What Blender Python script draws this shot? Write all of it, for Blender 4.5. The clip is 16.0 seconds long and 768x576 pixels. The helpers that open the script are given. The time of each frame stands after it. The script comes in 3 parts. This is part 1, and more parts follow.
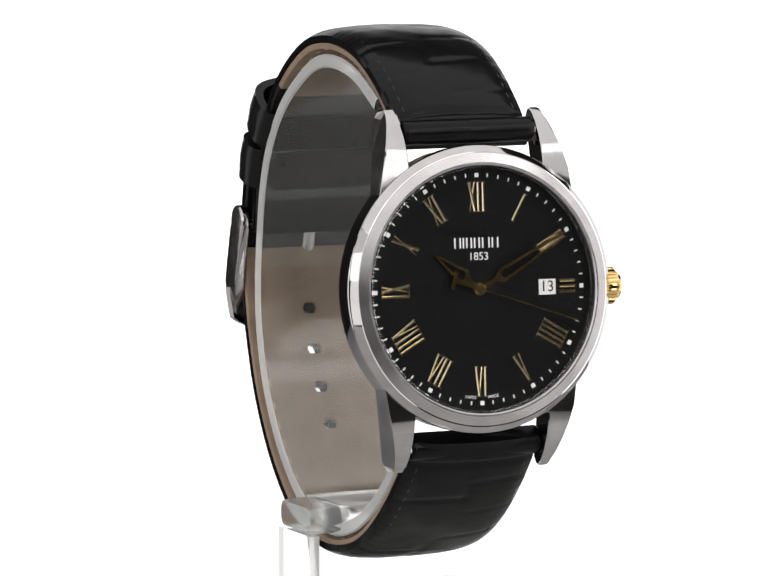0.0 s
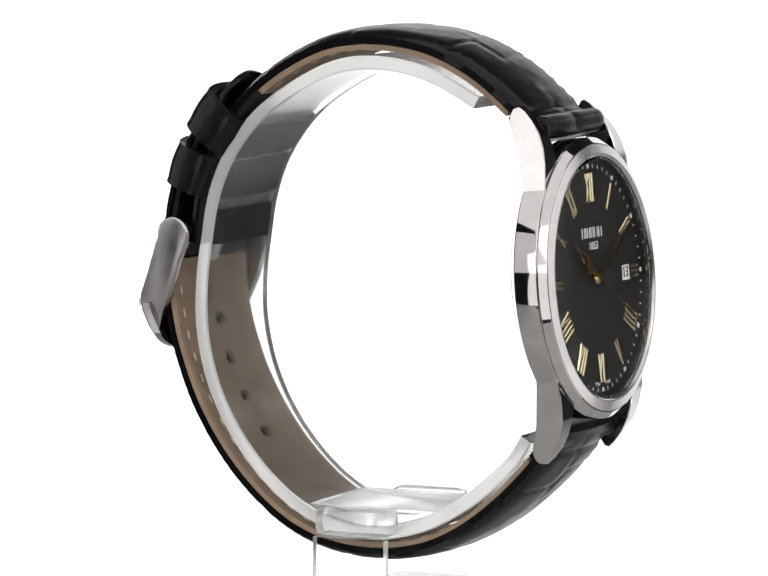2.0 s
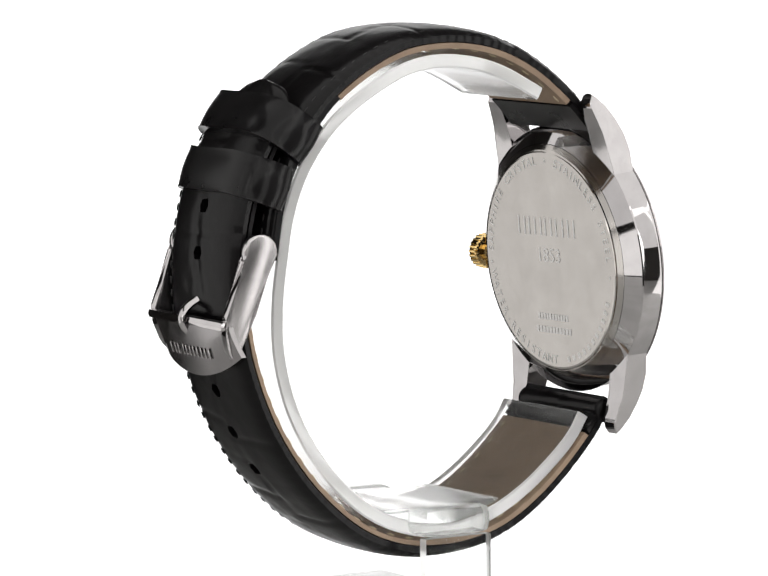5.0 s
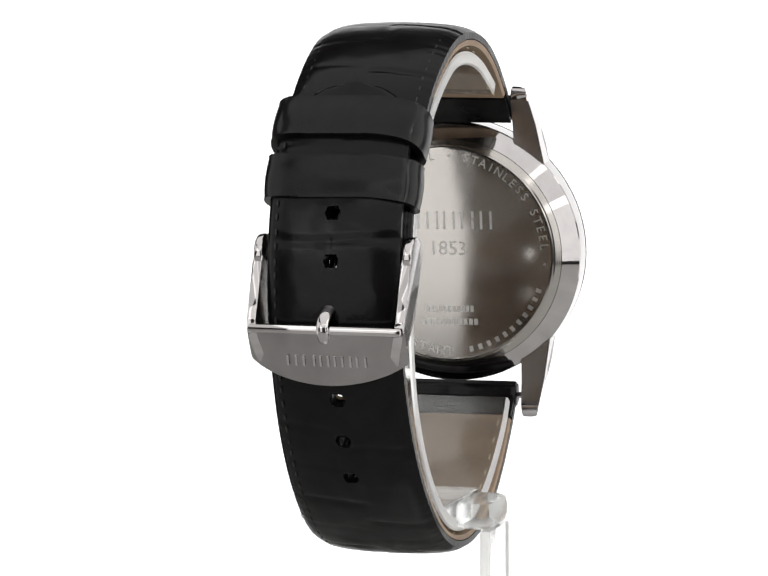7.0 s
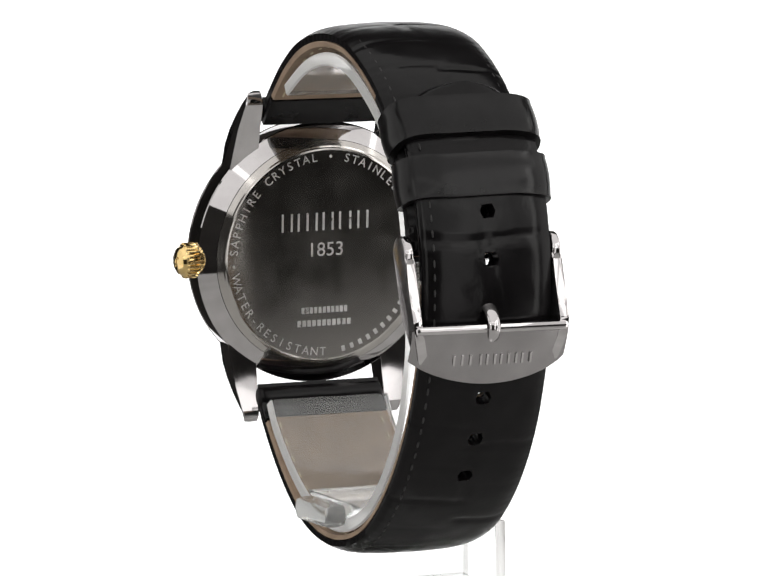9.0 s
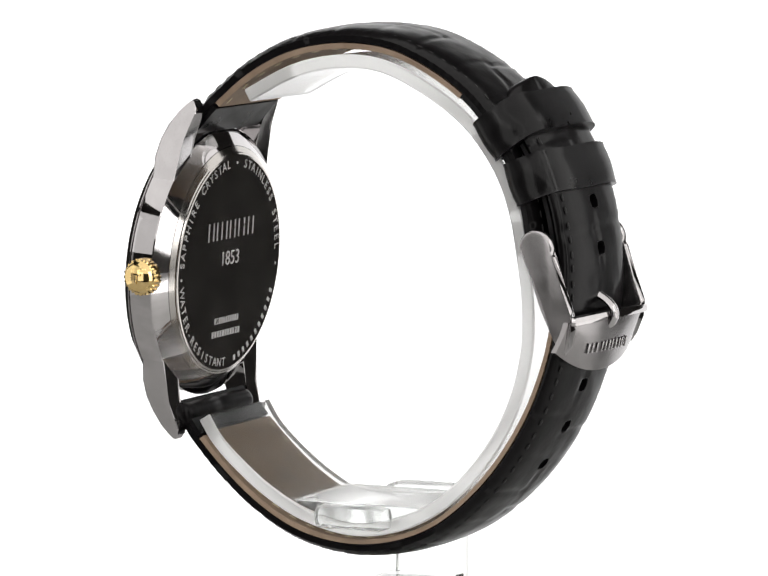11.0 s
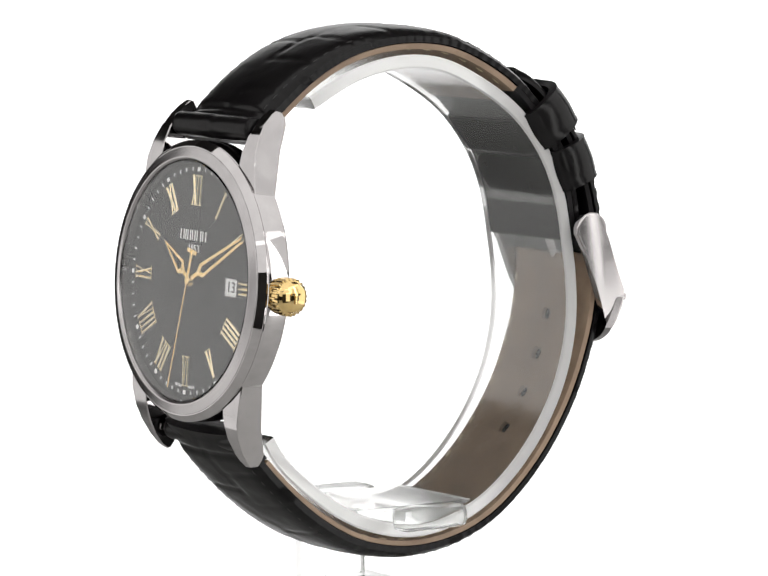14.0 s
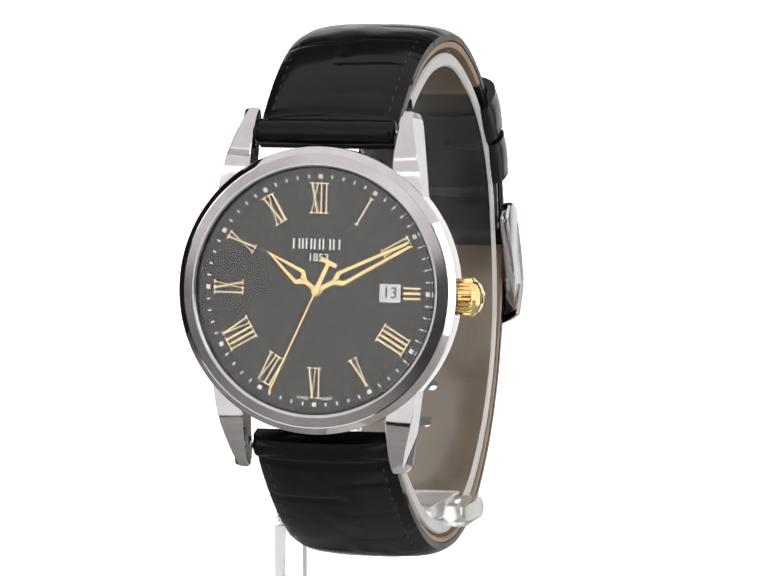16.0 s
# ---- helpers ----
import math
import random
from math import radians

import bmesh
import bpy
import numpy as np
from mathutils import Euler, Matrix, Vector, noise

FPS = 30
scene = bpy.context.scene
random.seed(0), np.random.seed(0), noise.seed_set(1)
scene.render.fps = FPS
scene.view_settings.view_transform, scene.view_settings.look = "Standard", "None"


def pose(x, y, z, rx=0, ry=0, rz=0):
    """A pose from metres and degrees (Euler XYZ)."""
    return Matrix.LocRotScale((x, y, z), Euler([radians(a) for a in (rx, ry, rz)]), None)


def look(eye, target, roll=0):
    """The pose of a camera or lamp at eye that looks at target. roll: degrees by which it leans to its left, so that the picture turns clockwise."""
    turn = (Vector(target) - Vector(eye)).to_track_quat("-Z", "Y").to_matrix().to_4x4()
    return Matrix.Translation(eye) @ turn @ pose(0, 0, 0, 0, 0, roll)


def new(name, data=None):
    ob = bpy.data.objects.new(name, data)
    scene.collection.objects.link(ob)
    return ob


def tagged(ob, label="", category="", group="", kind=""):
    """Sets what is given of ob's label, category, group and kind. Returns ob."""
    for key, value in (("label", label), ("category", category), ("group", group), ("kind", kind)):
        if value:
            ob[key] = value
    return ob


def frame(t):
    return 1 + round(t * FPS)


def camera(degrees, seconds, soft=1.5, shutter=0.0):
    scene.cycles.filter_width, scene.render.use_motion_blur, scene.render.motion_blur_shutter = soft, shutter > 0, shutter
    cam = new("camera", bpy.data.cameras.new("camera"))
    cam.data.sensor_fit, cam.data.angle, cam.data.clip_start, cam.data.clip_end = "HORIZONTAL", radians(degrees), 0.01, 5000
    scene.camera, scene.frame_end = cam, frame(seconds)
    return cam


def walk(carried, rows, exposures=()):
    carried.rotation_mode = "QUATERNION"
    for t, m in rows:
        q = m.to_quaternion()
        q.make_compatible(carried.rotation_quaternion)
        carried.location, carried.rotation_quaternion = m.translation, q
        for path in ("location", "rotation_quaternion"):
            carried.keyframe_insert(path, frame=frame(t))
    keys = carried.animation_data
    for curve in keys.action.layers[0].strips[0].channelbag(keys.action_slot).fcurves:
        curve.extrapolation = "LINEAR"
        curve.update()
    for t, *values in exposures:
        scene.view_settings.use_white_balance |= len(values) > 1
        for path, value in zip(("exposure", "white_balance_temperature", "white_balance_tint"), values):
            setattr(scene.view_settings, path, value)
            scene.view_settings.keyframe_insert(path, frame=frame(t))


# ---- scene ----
cam = camera(9.142, 16.0)
# The camera stands still on its tripod, a little above the watch, 0.67 m from the turning axis.
EYE = Matrix.Translation((-0.000958, -0.66683, 0.06626)) @ pose(0, 0, 0, 90 - 5.913, 0, 0) @ pose(0, 0, 0, 0, 0, -0.302)
walk(cam, [(0.0, EYE), (16.0, EYE)])

# ---- light: a small product studio with soft boxes and a self-glowing white background ----
world = bpy.data.worlds.new("studio_air")
scene.world = world
world.use_nodes = True
world.node_tree.nodes["Background"].inputs["Color"].default_value = (0.018, 0.017, 0.016, 1)
world.node_tree.nodes["Background"].inputs["Strength"].default_value = 1.0
scene.view_settings.exposure = 0.0


def soft_box(name, azimuth, distance, z, wide, high, radiance, tilt=0.0):
    """A vertical soft box seen from the axis at an azimuth counted from the camera's side, positive to its right."""
    lamp = bpy.data.lights.new(name, "AREA")
    lamp.shape, lamp.size, lamp.size_y = "RECTANGLE", wide, high
    lamp.energy = radiance * math.pi * wide * high
    lamp.color = (1.0, 0.985, 0.965)
    a = radians(azimuth)
    ob = new(name, lamp)
    ob.matrix_world = look((distance * math.sin(a), -distance * math.cos(a), z), (0, 0, z - tilt))
    return ob


soft_box("soft_box_right", 98.5, 0.75, 0.05, 0.57, 0.95, 1.45)
soft_box("strip_light_right", 64.3, 0.80, 0.05, 0.115, 0.95, 3.0)
soft_box("soft_box_left", -99, 0.75, 0.05, 0.60, 0.95, 1.05)
soft_box("soft_box_front_left", -34.75, 1.15, -0.02, 0.478, 0.64, 1.4)
soft_box("soft_box_front_right", 31, 1.15, -0.02, 0.34, 0.64, 1.4)
soft_box("soft_box_high_left", -60, 1.0, 0.42, 0.72, 0.56, 0.9, 0.36)
soft_box("soft_box_high_right", 57, 1.0, 0.42, 0.76, 0.56, 1.0, 0.36)
soft_box("strip_light_left", -69.5, 0.80, 0.05, 0.18, 0.95, 0.32)
soft_box("soft_box_over_camera", 0, 1.20, 0.50, 2.8, 0.46, 1.2, 0.40)
# a diffuser hangs over the set
top_lamp = bpy.data.lights.new("overhead_diffuser", "AREA")
top_lamp.shape, top_lamp.size, top_lamp.size_y = "RECTANGLE", 1.7, 1.5
top_lamp.energy, top_lamp.color = 1.2 * math.pi * 1.7 * 1.5, (1.0, 0.985, 0.965)
new("overhead_diffuser", top_lamp).matrix_world = look((0.2, -0.40, 0.66), (0.2, -0.401, 0))


# ---- materials ----
def shader(name):
    m = bpy.data.materials.new(name)
    m.use_nodes = True
    return m, m.node_tree, m.node_tree.nodes["Principled BSDF"]


def node(tree, kind, **inputs):
    n = tree.nodes.new(kind)
    for key, value in inputs.items():
        n.inputs[key.replace("_", " ")].default_value = value
    return n


def grain(tree, scale, detail=3.0, stretch=(1, 1, 1)):
    co = tree.nodes.new("ShaderNodeTexCoord")
    mp = tree.nodes.new("ShaderNodeMapping")
    mp.inputs["Scale"].default_value = stretch
    tx = node(tree, "ShaderNodeTexNoise", Scale=scale, Detail=detail)
    tree.links.new(co.outputs["Object"], mp.inputs["Vector"])
    tree.links.new(mp.outputs["Vector"], tx.inputs["Vector"])
    return tx


def ramp(tree, source, lo, hi, a=0.3, b=0.7):
    r = tree.nodes.new("ShaderNodeValToRGB")
    r.color_ramp.elements[0].position, r.color_ramp.elements[1].position = a, b
    r.color_ramp.elements[0].color, r.color_ramp.elements[1].color = (*lo, 1), (*hi, 1)
    tree.links.new(source.outputs["Fac"], r.inputs["Fac"])
    return r


def spread(tree, source, lo, hi):
    r = node(tree, "ShaderNodeMapRange", From_Min=0.3, From_Max=0.7, To_Min=lo, To_Max=hi)
    tree.links.new(source.outputs["Fac"], r.inputs["Value"])
    return r


def surface(name, lo, hi, rough, scale, metal=0.0, bump=0.0, bump_scale=0.0, stretch=(1, 1, 1), depth=0.00002, **more):
    m, tree, bsdf = shader(name)
    coarse = grain(tree, scale, 4.0, stretch)
    tree.links.new(ramp(tree, coarse, lo, hi).outputs["Color"], bsdf.inputs["Base Color"])
    tree.links.new(spread(tree, coarse, *rough).outputs["Result"], bsdf.inputs["Roughness"])
    bsdf.inputs["Metallic"].default_value = metal
    for key, value in more.items():
        bsdf.inputs[key.replace("_", " ")].default_value = value
    if bump:
        fine = grain(tree, bump_scale, 3.0, stretch)
        b = node(tree, "ShaderNodeBump", Strength=bump, Distance=depth)
        tree.links.new(fine.outputs["Fac"], b.inputs["Height"])
        tree.links.new(b.outputs["Normal"], bsdf.inputs["Normal"])
        tree.links.new(b.outputs["Normal"], bsdf.inputs["Coat Normal"])
    return m


STEEL = surface("polished_steel", (0.48, 0.462, 0.465), (0.54, 0.522, 0.525), (0.025, 0.05), 300, 1.0, 0.03, 2500)
SATIN = surface("satin_steel", (0.44, 0.423, 0.426), (0.50, 0.483, 0.486), (0.20, 0.27), 300, 1.0, 0.03, 3500)
BRUSHED = surface("soft_polished_steel", (0.45, 0.433, 0.436), (0.51, 0.493, 0.496), (0.055, 0.095), 300, 1.0, 0.03, 3500)
GREYED = surface("grained_steel", (0.30, 0.288, 0.29), (0.36, 0.346, 0.348), (0.16, 0.24), 300, 1.0, 0.04, 3500)
BACK = surface("case_back_steel", (0.43, 0.41, 0.39), (0.49, 0.468, 0.446), (0.075, 0.12), 200, 1.0, 0.02, 1500)
ENGRAVED = surface("engraved_steel", (0.56, 0.55, 0.54), (0.64, 0.63, 0.62), (0.26, 0.34), 900, 1.0)
GOLD = surface("gold_plate", (0.74, 0.53, 0.22), (0.82, 0.61, 0.29), (0.06, 0.10), 700, 1.0, 0.05, 3000)
PALE_GOLD = surface("pale_gold_marker", (0.76, 0.65, 0.40), (0.84, 0.74, 0.51), (0.08, 0.13), 900, 1.0)
DIAL = surface("black_dial_lacquer", (0.0018, 0.0017, 0.0017), (0.0026, 0.0024, 0.0024), (0.30, 0.38), 400, Specular_IOR_Level=0.12)
PRINT = surface("white_dial_print", (0.84, 0.84, 0.83), (0.90, 0.90, 0.89), (0.5, 0.6), 900)
INK = surface("black_numeral_ink", (0.012, 0.012, 0.013), (0.02, 0.02, 0.02), (0.5, 0.6), 900)
PAPER = surface("date_disc_white", (0.74, 0.74, 0.73), (0.80, 0.80, 0.79), (0.5, 0.6), 500)
LEATHER = surface("black_embossed_leather", (0.0025, 0.0022, 0.0025), (0.0055, 0.0048, 0.0053), (0.28, 0.46), 180, 0.0, 0.3, 1300, depth=0.00006, Specular_IOR_Level=0.04, Coat_Weight=0.26, Coat_Roughness=0.14)
SMOOTH = surface("black_smooth_leather", (0.004, 0.0037, 0.004), (0.008, 0.0074, 0.008), (0.26, 0.42), 220, 0.0, 0.25, 3200, depth=0.00004, Specular_IOR_Level=0.06, Coat_Weight=0.30, Coat_Roughness=0.12)
LINING = surface("tan_lining_leather", (0.23, 0.158, 0.105), (0.335, 0.242, 0.170), (0.55, 0.75), 260, 0.0, 0.4, 3000, depth=0.00005)
MATTE = surface("black_turned_leather", (0.006, 0.0055, 0.006), (0.012, 0.011, 0.012), (0.5, 0.65), 220, 0.0, 0.06, 3200, depth=0.00004, Specular_IOR_Level=0.15)
THREAD = surface("black_thread", (0.008, 0.008, 0.008), (0.016, 0.015, 0.015), (0.6, 0.75), 2000)
CREAM = surface("cream_thread", (0.50, 0.42, 0.27), (0.66, 0.57, 0.40), (0.6, 0.75), 2000)
ROOM = surface("dark_studio_wall", (0.10, 0.094, 0.088), (0.13, 0.122, 0.115), (0.7, 0.85), 3)
TABLE = surface("white_table_laminate", (0.42, 0.42, 0.41), (0.50, 0.50, 0.49), (0.45, 0.6), 12)
PLINTH = surface("white_plinth_paint", (0.76, 0.76, 0.75), (0.82, 0.82, 0.81), (0.45, 0.6), 60)


def clear(name, ior, tint, rough, haze=0.0):
    m, tree, bsdf = shader(name)
    bsdf.inputs["Base Color"].default_value = (*tint, 1)
    bsdf.inputs["Transmission Weight"].default_value = 1.0 - haze
    bsdf.inputs["IOR"].default_value = ior
    tx = grain(tree, 120, 2.0)
    tree.links.new(spread(tree, tx, rough * 0.5, rough).outputs["Result"], bsdf.inputs["Roughness"])
    return m


FROST, tree, bsdf = shader("sanded_acrylic_edge")
tx = grain(tree, 900, 3.0)
tree.links.new(ramp(tree, tx, (0.97, 0.97, 0.965), (0.995, 0.995, 0.99)).outputs["Color"], bsdf.inputs["Base Color"])
bsdf.inputs["Transmission Weight"].default_value = 0.5
bsdf.inputs["Roughness"].default_value = 0.35
bsdf.inputs["IOR"].default_value = 1.12
ACRYLIC = clear("clear_acrylic", 1.52, (0.985, 0.99, 0.985), 0.12, 0.02)
PLATE = clear("clear_acrylic_plate", 1.13, (0.97, 0.98, 0.975), 0.06)
MOULDED = clear("moulded_acrylic", 1.12, (0.965, 0.975, 0.97), 0.25, 0.10)
HAZED = clear("hazed_acrylic", 1.11, (0.985, 0.99, 0.985), 0.3, 0.25)
CRYSTAL = clear("sapphire_crystal", 1.50, (1, 1, 1), 0.02)

# white background paper; its brightness is added as emission, which also lights the set
GLOWING, tree, bsdf = shader("glowing_white_background")
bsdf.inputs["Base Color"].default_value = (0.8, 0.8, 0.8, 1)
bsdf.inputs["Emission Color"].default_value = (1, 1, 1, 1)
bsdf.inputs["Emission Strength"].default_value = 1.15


# ---- mesh helpers; shapes are drawn in millimetres ----
MM = 0.001
WATCH = tagged(new("wristwatch"), "steel wristwatch with black dial and buckled black leather strap", "wristwatch")
# the case leans back a little on the strap loop
CASE = pose(-1.49 * MM, -31.40 * MM, 0) @ pose(0, 0, 0, -4.645, 0, 0) @ pose(0, 0, 0, 0, 0.778, 0)


def finish(name, bm, material, smooth=40):
    me = bpy.data.meshes.new(name)
    bmesh.ops.recalc_face_normals(bm, faces=bm.faces)
    bmesh.ops.scale(bm, vec=(MM, MM, MM), verts=bm.verts)
    bm.to_mesh(me)
    bm.free()
    for m in material if isinstance(material, (list, tuple)) else [material]:
        me.materials.append(m)
    me.shade_smooth()
    me.set_sharp_from_angle(angle=radians(smooth))
    return me


def part(name, bm, material, parent, label="", at=None, smooth=40):
    me = bm if isinstance(bm, bpy.types.Mesh) else finish(name, bm, material, smooth)
    ob = new(name, me)
    ob.parent = parent
    if at is not None:
        ob.matrix_basis = at
    return tagged(ob, label) if label else ob


def block(bm, x, y, z, m=None, bevel=0.0):
    """A box from (x0, x1), (y0, y1), (z0, z1)."""
    start = len(bm.verts)
    r = bmesh.ops.create_cube(bm, size=1)
    for v in r["verts"]:
        v.co = Vector((x[0] + (v.co.x + 0.5) * (x[1] - x[0]), y[0] + (v.co.y + 0.5) * (y[1] - y[0]), z[0] + (v.co.z + 0.5) * (z[1] - z[0])))
    verts = r["verts"]
    if bevel:
        edges = list({e for v in verts for e in v.link_edges})
        out = bmesh.ops.bevel(bm, geom=edges, offset=bevel, segments=2, affect="EDGES", profile=0.6)
        bm.verts.ensure_lookup_table()
        verts = bm.verts[start:] if start < len(bm.verts) else out["verts"]
        verts = list({v for f in out["faces"] for v in f.verts} | {v for v in verts if v.is_valid})
    if m is not None:
        bmesh.ops.transform(bm, matrix=m, verts=list(verts))
    return bm


def spin(profile, steps=96, axis="y", wave=None, closed=False):
    """Turns (radius, height) pairs about an axis; height runs along it."""
    bm = bmesh.new()
    rings = []
    for i in range(steps):
        a = 2 * math.pi * i / steps
        ring = []
        for r, h in profile:
            k = r * (1 + (wave(a, h) if wave else 0))
            c, s = k * math.cos(a), k * math.sin(a)
            ring.append(bm.verts.new((c, h, s) if axis == "y" else (h, c, s) if axis == "x" else (c, s, h)))
        rings.append(ring)
    n = len(profile)
    for i in range(steps):
        p, q = rings[i], rings[(i + 1) % steps]
        for j in range(n if closed else n - 1):
            bm.faces.new((p[j], p[(j + 1) % n], q[(j + 1) % n], q[j]))
    bmesh.ops.remove_doubles(bm, verts=bm.verts, dist=1e-5)
    return bm


def prism(outline, lo, hi, bevel=0.0, segments=2):
    """A flat outline of (x, z) pairs, thickened along y from lo to hi."""
    bm = bmesh.new()
    a = [bm.verts.new((x, lo, z)) for x, z in outline]
    b = [bm.verts.new((x, hi, z)) for x, z in outline]
    bm.faces.new(a), bm.faces.new(b[::-1])
    for i in range(len(a)):
        j = (i + 1) % len(a)
        bm.faces.new((a[i], b[i], b[j], a[j]))
    if bevel:
        bmesh.ops.bevel(bm, geom=list(bm.edges), offset=bevel, segments=segments, affect="EDGES", profile=0.6)
    return bm


def letters(name, text, size, material, depth=0.06):
    """Flat lettering in the x, z plane, facing -y, centred."""
    cu = bpy.data.curves.new(name, "FONT")
    cu.body, cu.size, cu.align_x, cu.align_y, cu.extrude, cu.resolution_u = text, size * MM, "CENTER", "CENTER", depth * MM / 2, 3
    ob = new(name, cu)
    bpy.context.view_layer.update()
    me = bpy.data.meshes.new_from_object(ob.evaluated_get(bpy.context.evaluated_depsgraph_get()))
    bpy.data.objects.remove(ob)
    me.transform(pose(0, 0, 0, 90, 0, 0))
    me.materials.clear()
    me.materials.append(material)
    me.name = name
    return me


def spline(points, steps):
    """A smooth curve through a few control points, evenly spaced along its length."""
    p = [Vector(q) for q in points]
    p = [2 * p[0] - p[1]] + p + [2 * p[-1] - p[-2]]
    dense = []
    for i in range(1, len(p) - 2):
        for k in range(24):
            t = k / 24
            dense.append(0.5 * (2 * p[i] + (p[i + 1] - p[i - 1]) * t + (2 * p[i - 1] - 5 * p[i] + 4 * p[i + 1] - p[i + 2]) * t * t
                                + (3 * p[i] - p[i - 1] - 3 * p[i + 1] + p[i + 2]) * t ** 3))
    dense.append(p[-2])
    # one light smoothing pass evens out the control points
    for _ in range(30):
        dense = [dense[0]] + [(dense[i - 1] + 2 * dense[i] + dense[i + 1]) / 4 for i in range(1, len(dense) - 1)] + [dense[-1]]
    run = [0.0]
    for a, b in zip(dense, dense[1:]):
        run.append(run[-1] + (b - a).length)
    xs = np.linspace(0, run[-1], steps + 1)
    ys = np.interp(xs, run, [q.x for q in dense])
    zs = np.interp(xs, run, [q.y for q in dense])
    pts = [Vector((a, b)) for a, b in zip(ys, zs)]
    tan = [(pts[min(i + 1, steps)] - pts[max(i - 1, 0)]).normalized() for i in range(steps + 1)]
    return pts, tan, run[-1]


def skew(y):
    """The strap loop sits slightly askew to the case."""
    return -0.90 + 0.017 * y


# ---- the studio round the watch ----
def room():
    s = 1000
    for name, x, y, z in (("wall_north", (-2.2, 2.2), (2.0, 2.1), (-0.9, 1.6)), ("wall_south", (-2.2, 2.2), (-2.1, -2.0), (-0.9, 1.6)),
                          ("wall_west", (-2.3, -2.2), (-2.1, 2.1), (-0.9, 1.6)), ("wall_east", (2.2, 2.3), (-2.1, 2.1), (-0.9, 1.6)),
                          ("floor", (-2.2, 2.2), (-2.0, 2.0), (-1.0, -0.9)), ("ceiling", (-2.2, 2.2), (-2.0, 2.0), (1.6, 1.7))):
        bm = block(bmesh.new(), *[(a * s, b * s) for a, b in (x, y, z)])
        tagged(new(name, finish(name, bm, ROOM)), "dark painted studio surface", kind="structure")
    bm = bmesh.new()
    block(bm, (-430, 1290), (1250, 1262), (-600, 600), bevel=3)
    tagged(new("backdrop", finish("backdrop", bm, GLOWING)), "white paper background with an even glow of its own added", kind="structure")
    table = tagged(new("studio_table"), "pale grey laminate studio table under the display", "table")
    table.location = (0, 0, -0.72)
    part("tabletop", block(bmesh.new(), (-1250, 1250), (-760, 650), (370, 400), bevel=4), TABLE, table)
    for x in (-1200, 1200):
        for y in (-710, 600):
            part("leg", block(bmesh.new(), (x - 20, x + 20), (y - 20, y + 20), (-180, 370), bevel=2), TABLE, table)
    plinth = tagged(new("turntable_plinth", finish("turntable_plinth", spin([(0, 0), (60, 0), (60, 12), (59, 13), (13.2, 16), (12.6, 20), (12.6, 273.2), (12.2, 273.6), (0, 273.6)], 64, "z"), PLINTH)),
                    "slim white turntable plinth carrying the clear stand", "plinth")
    plinth.location = (0, 0, -0.32)


room()


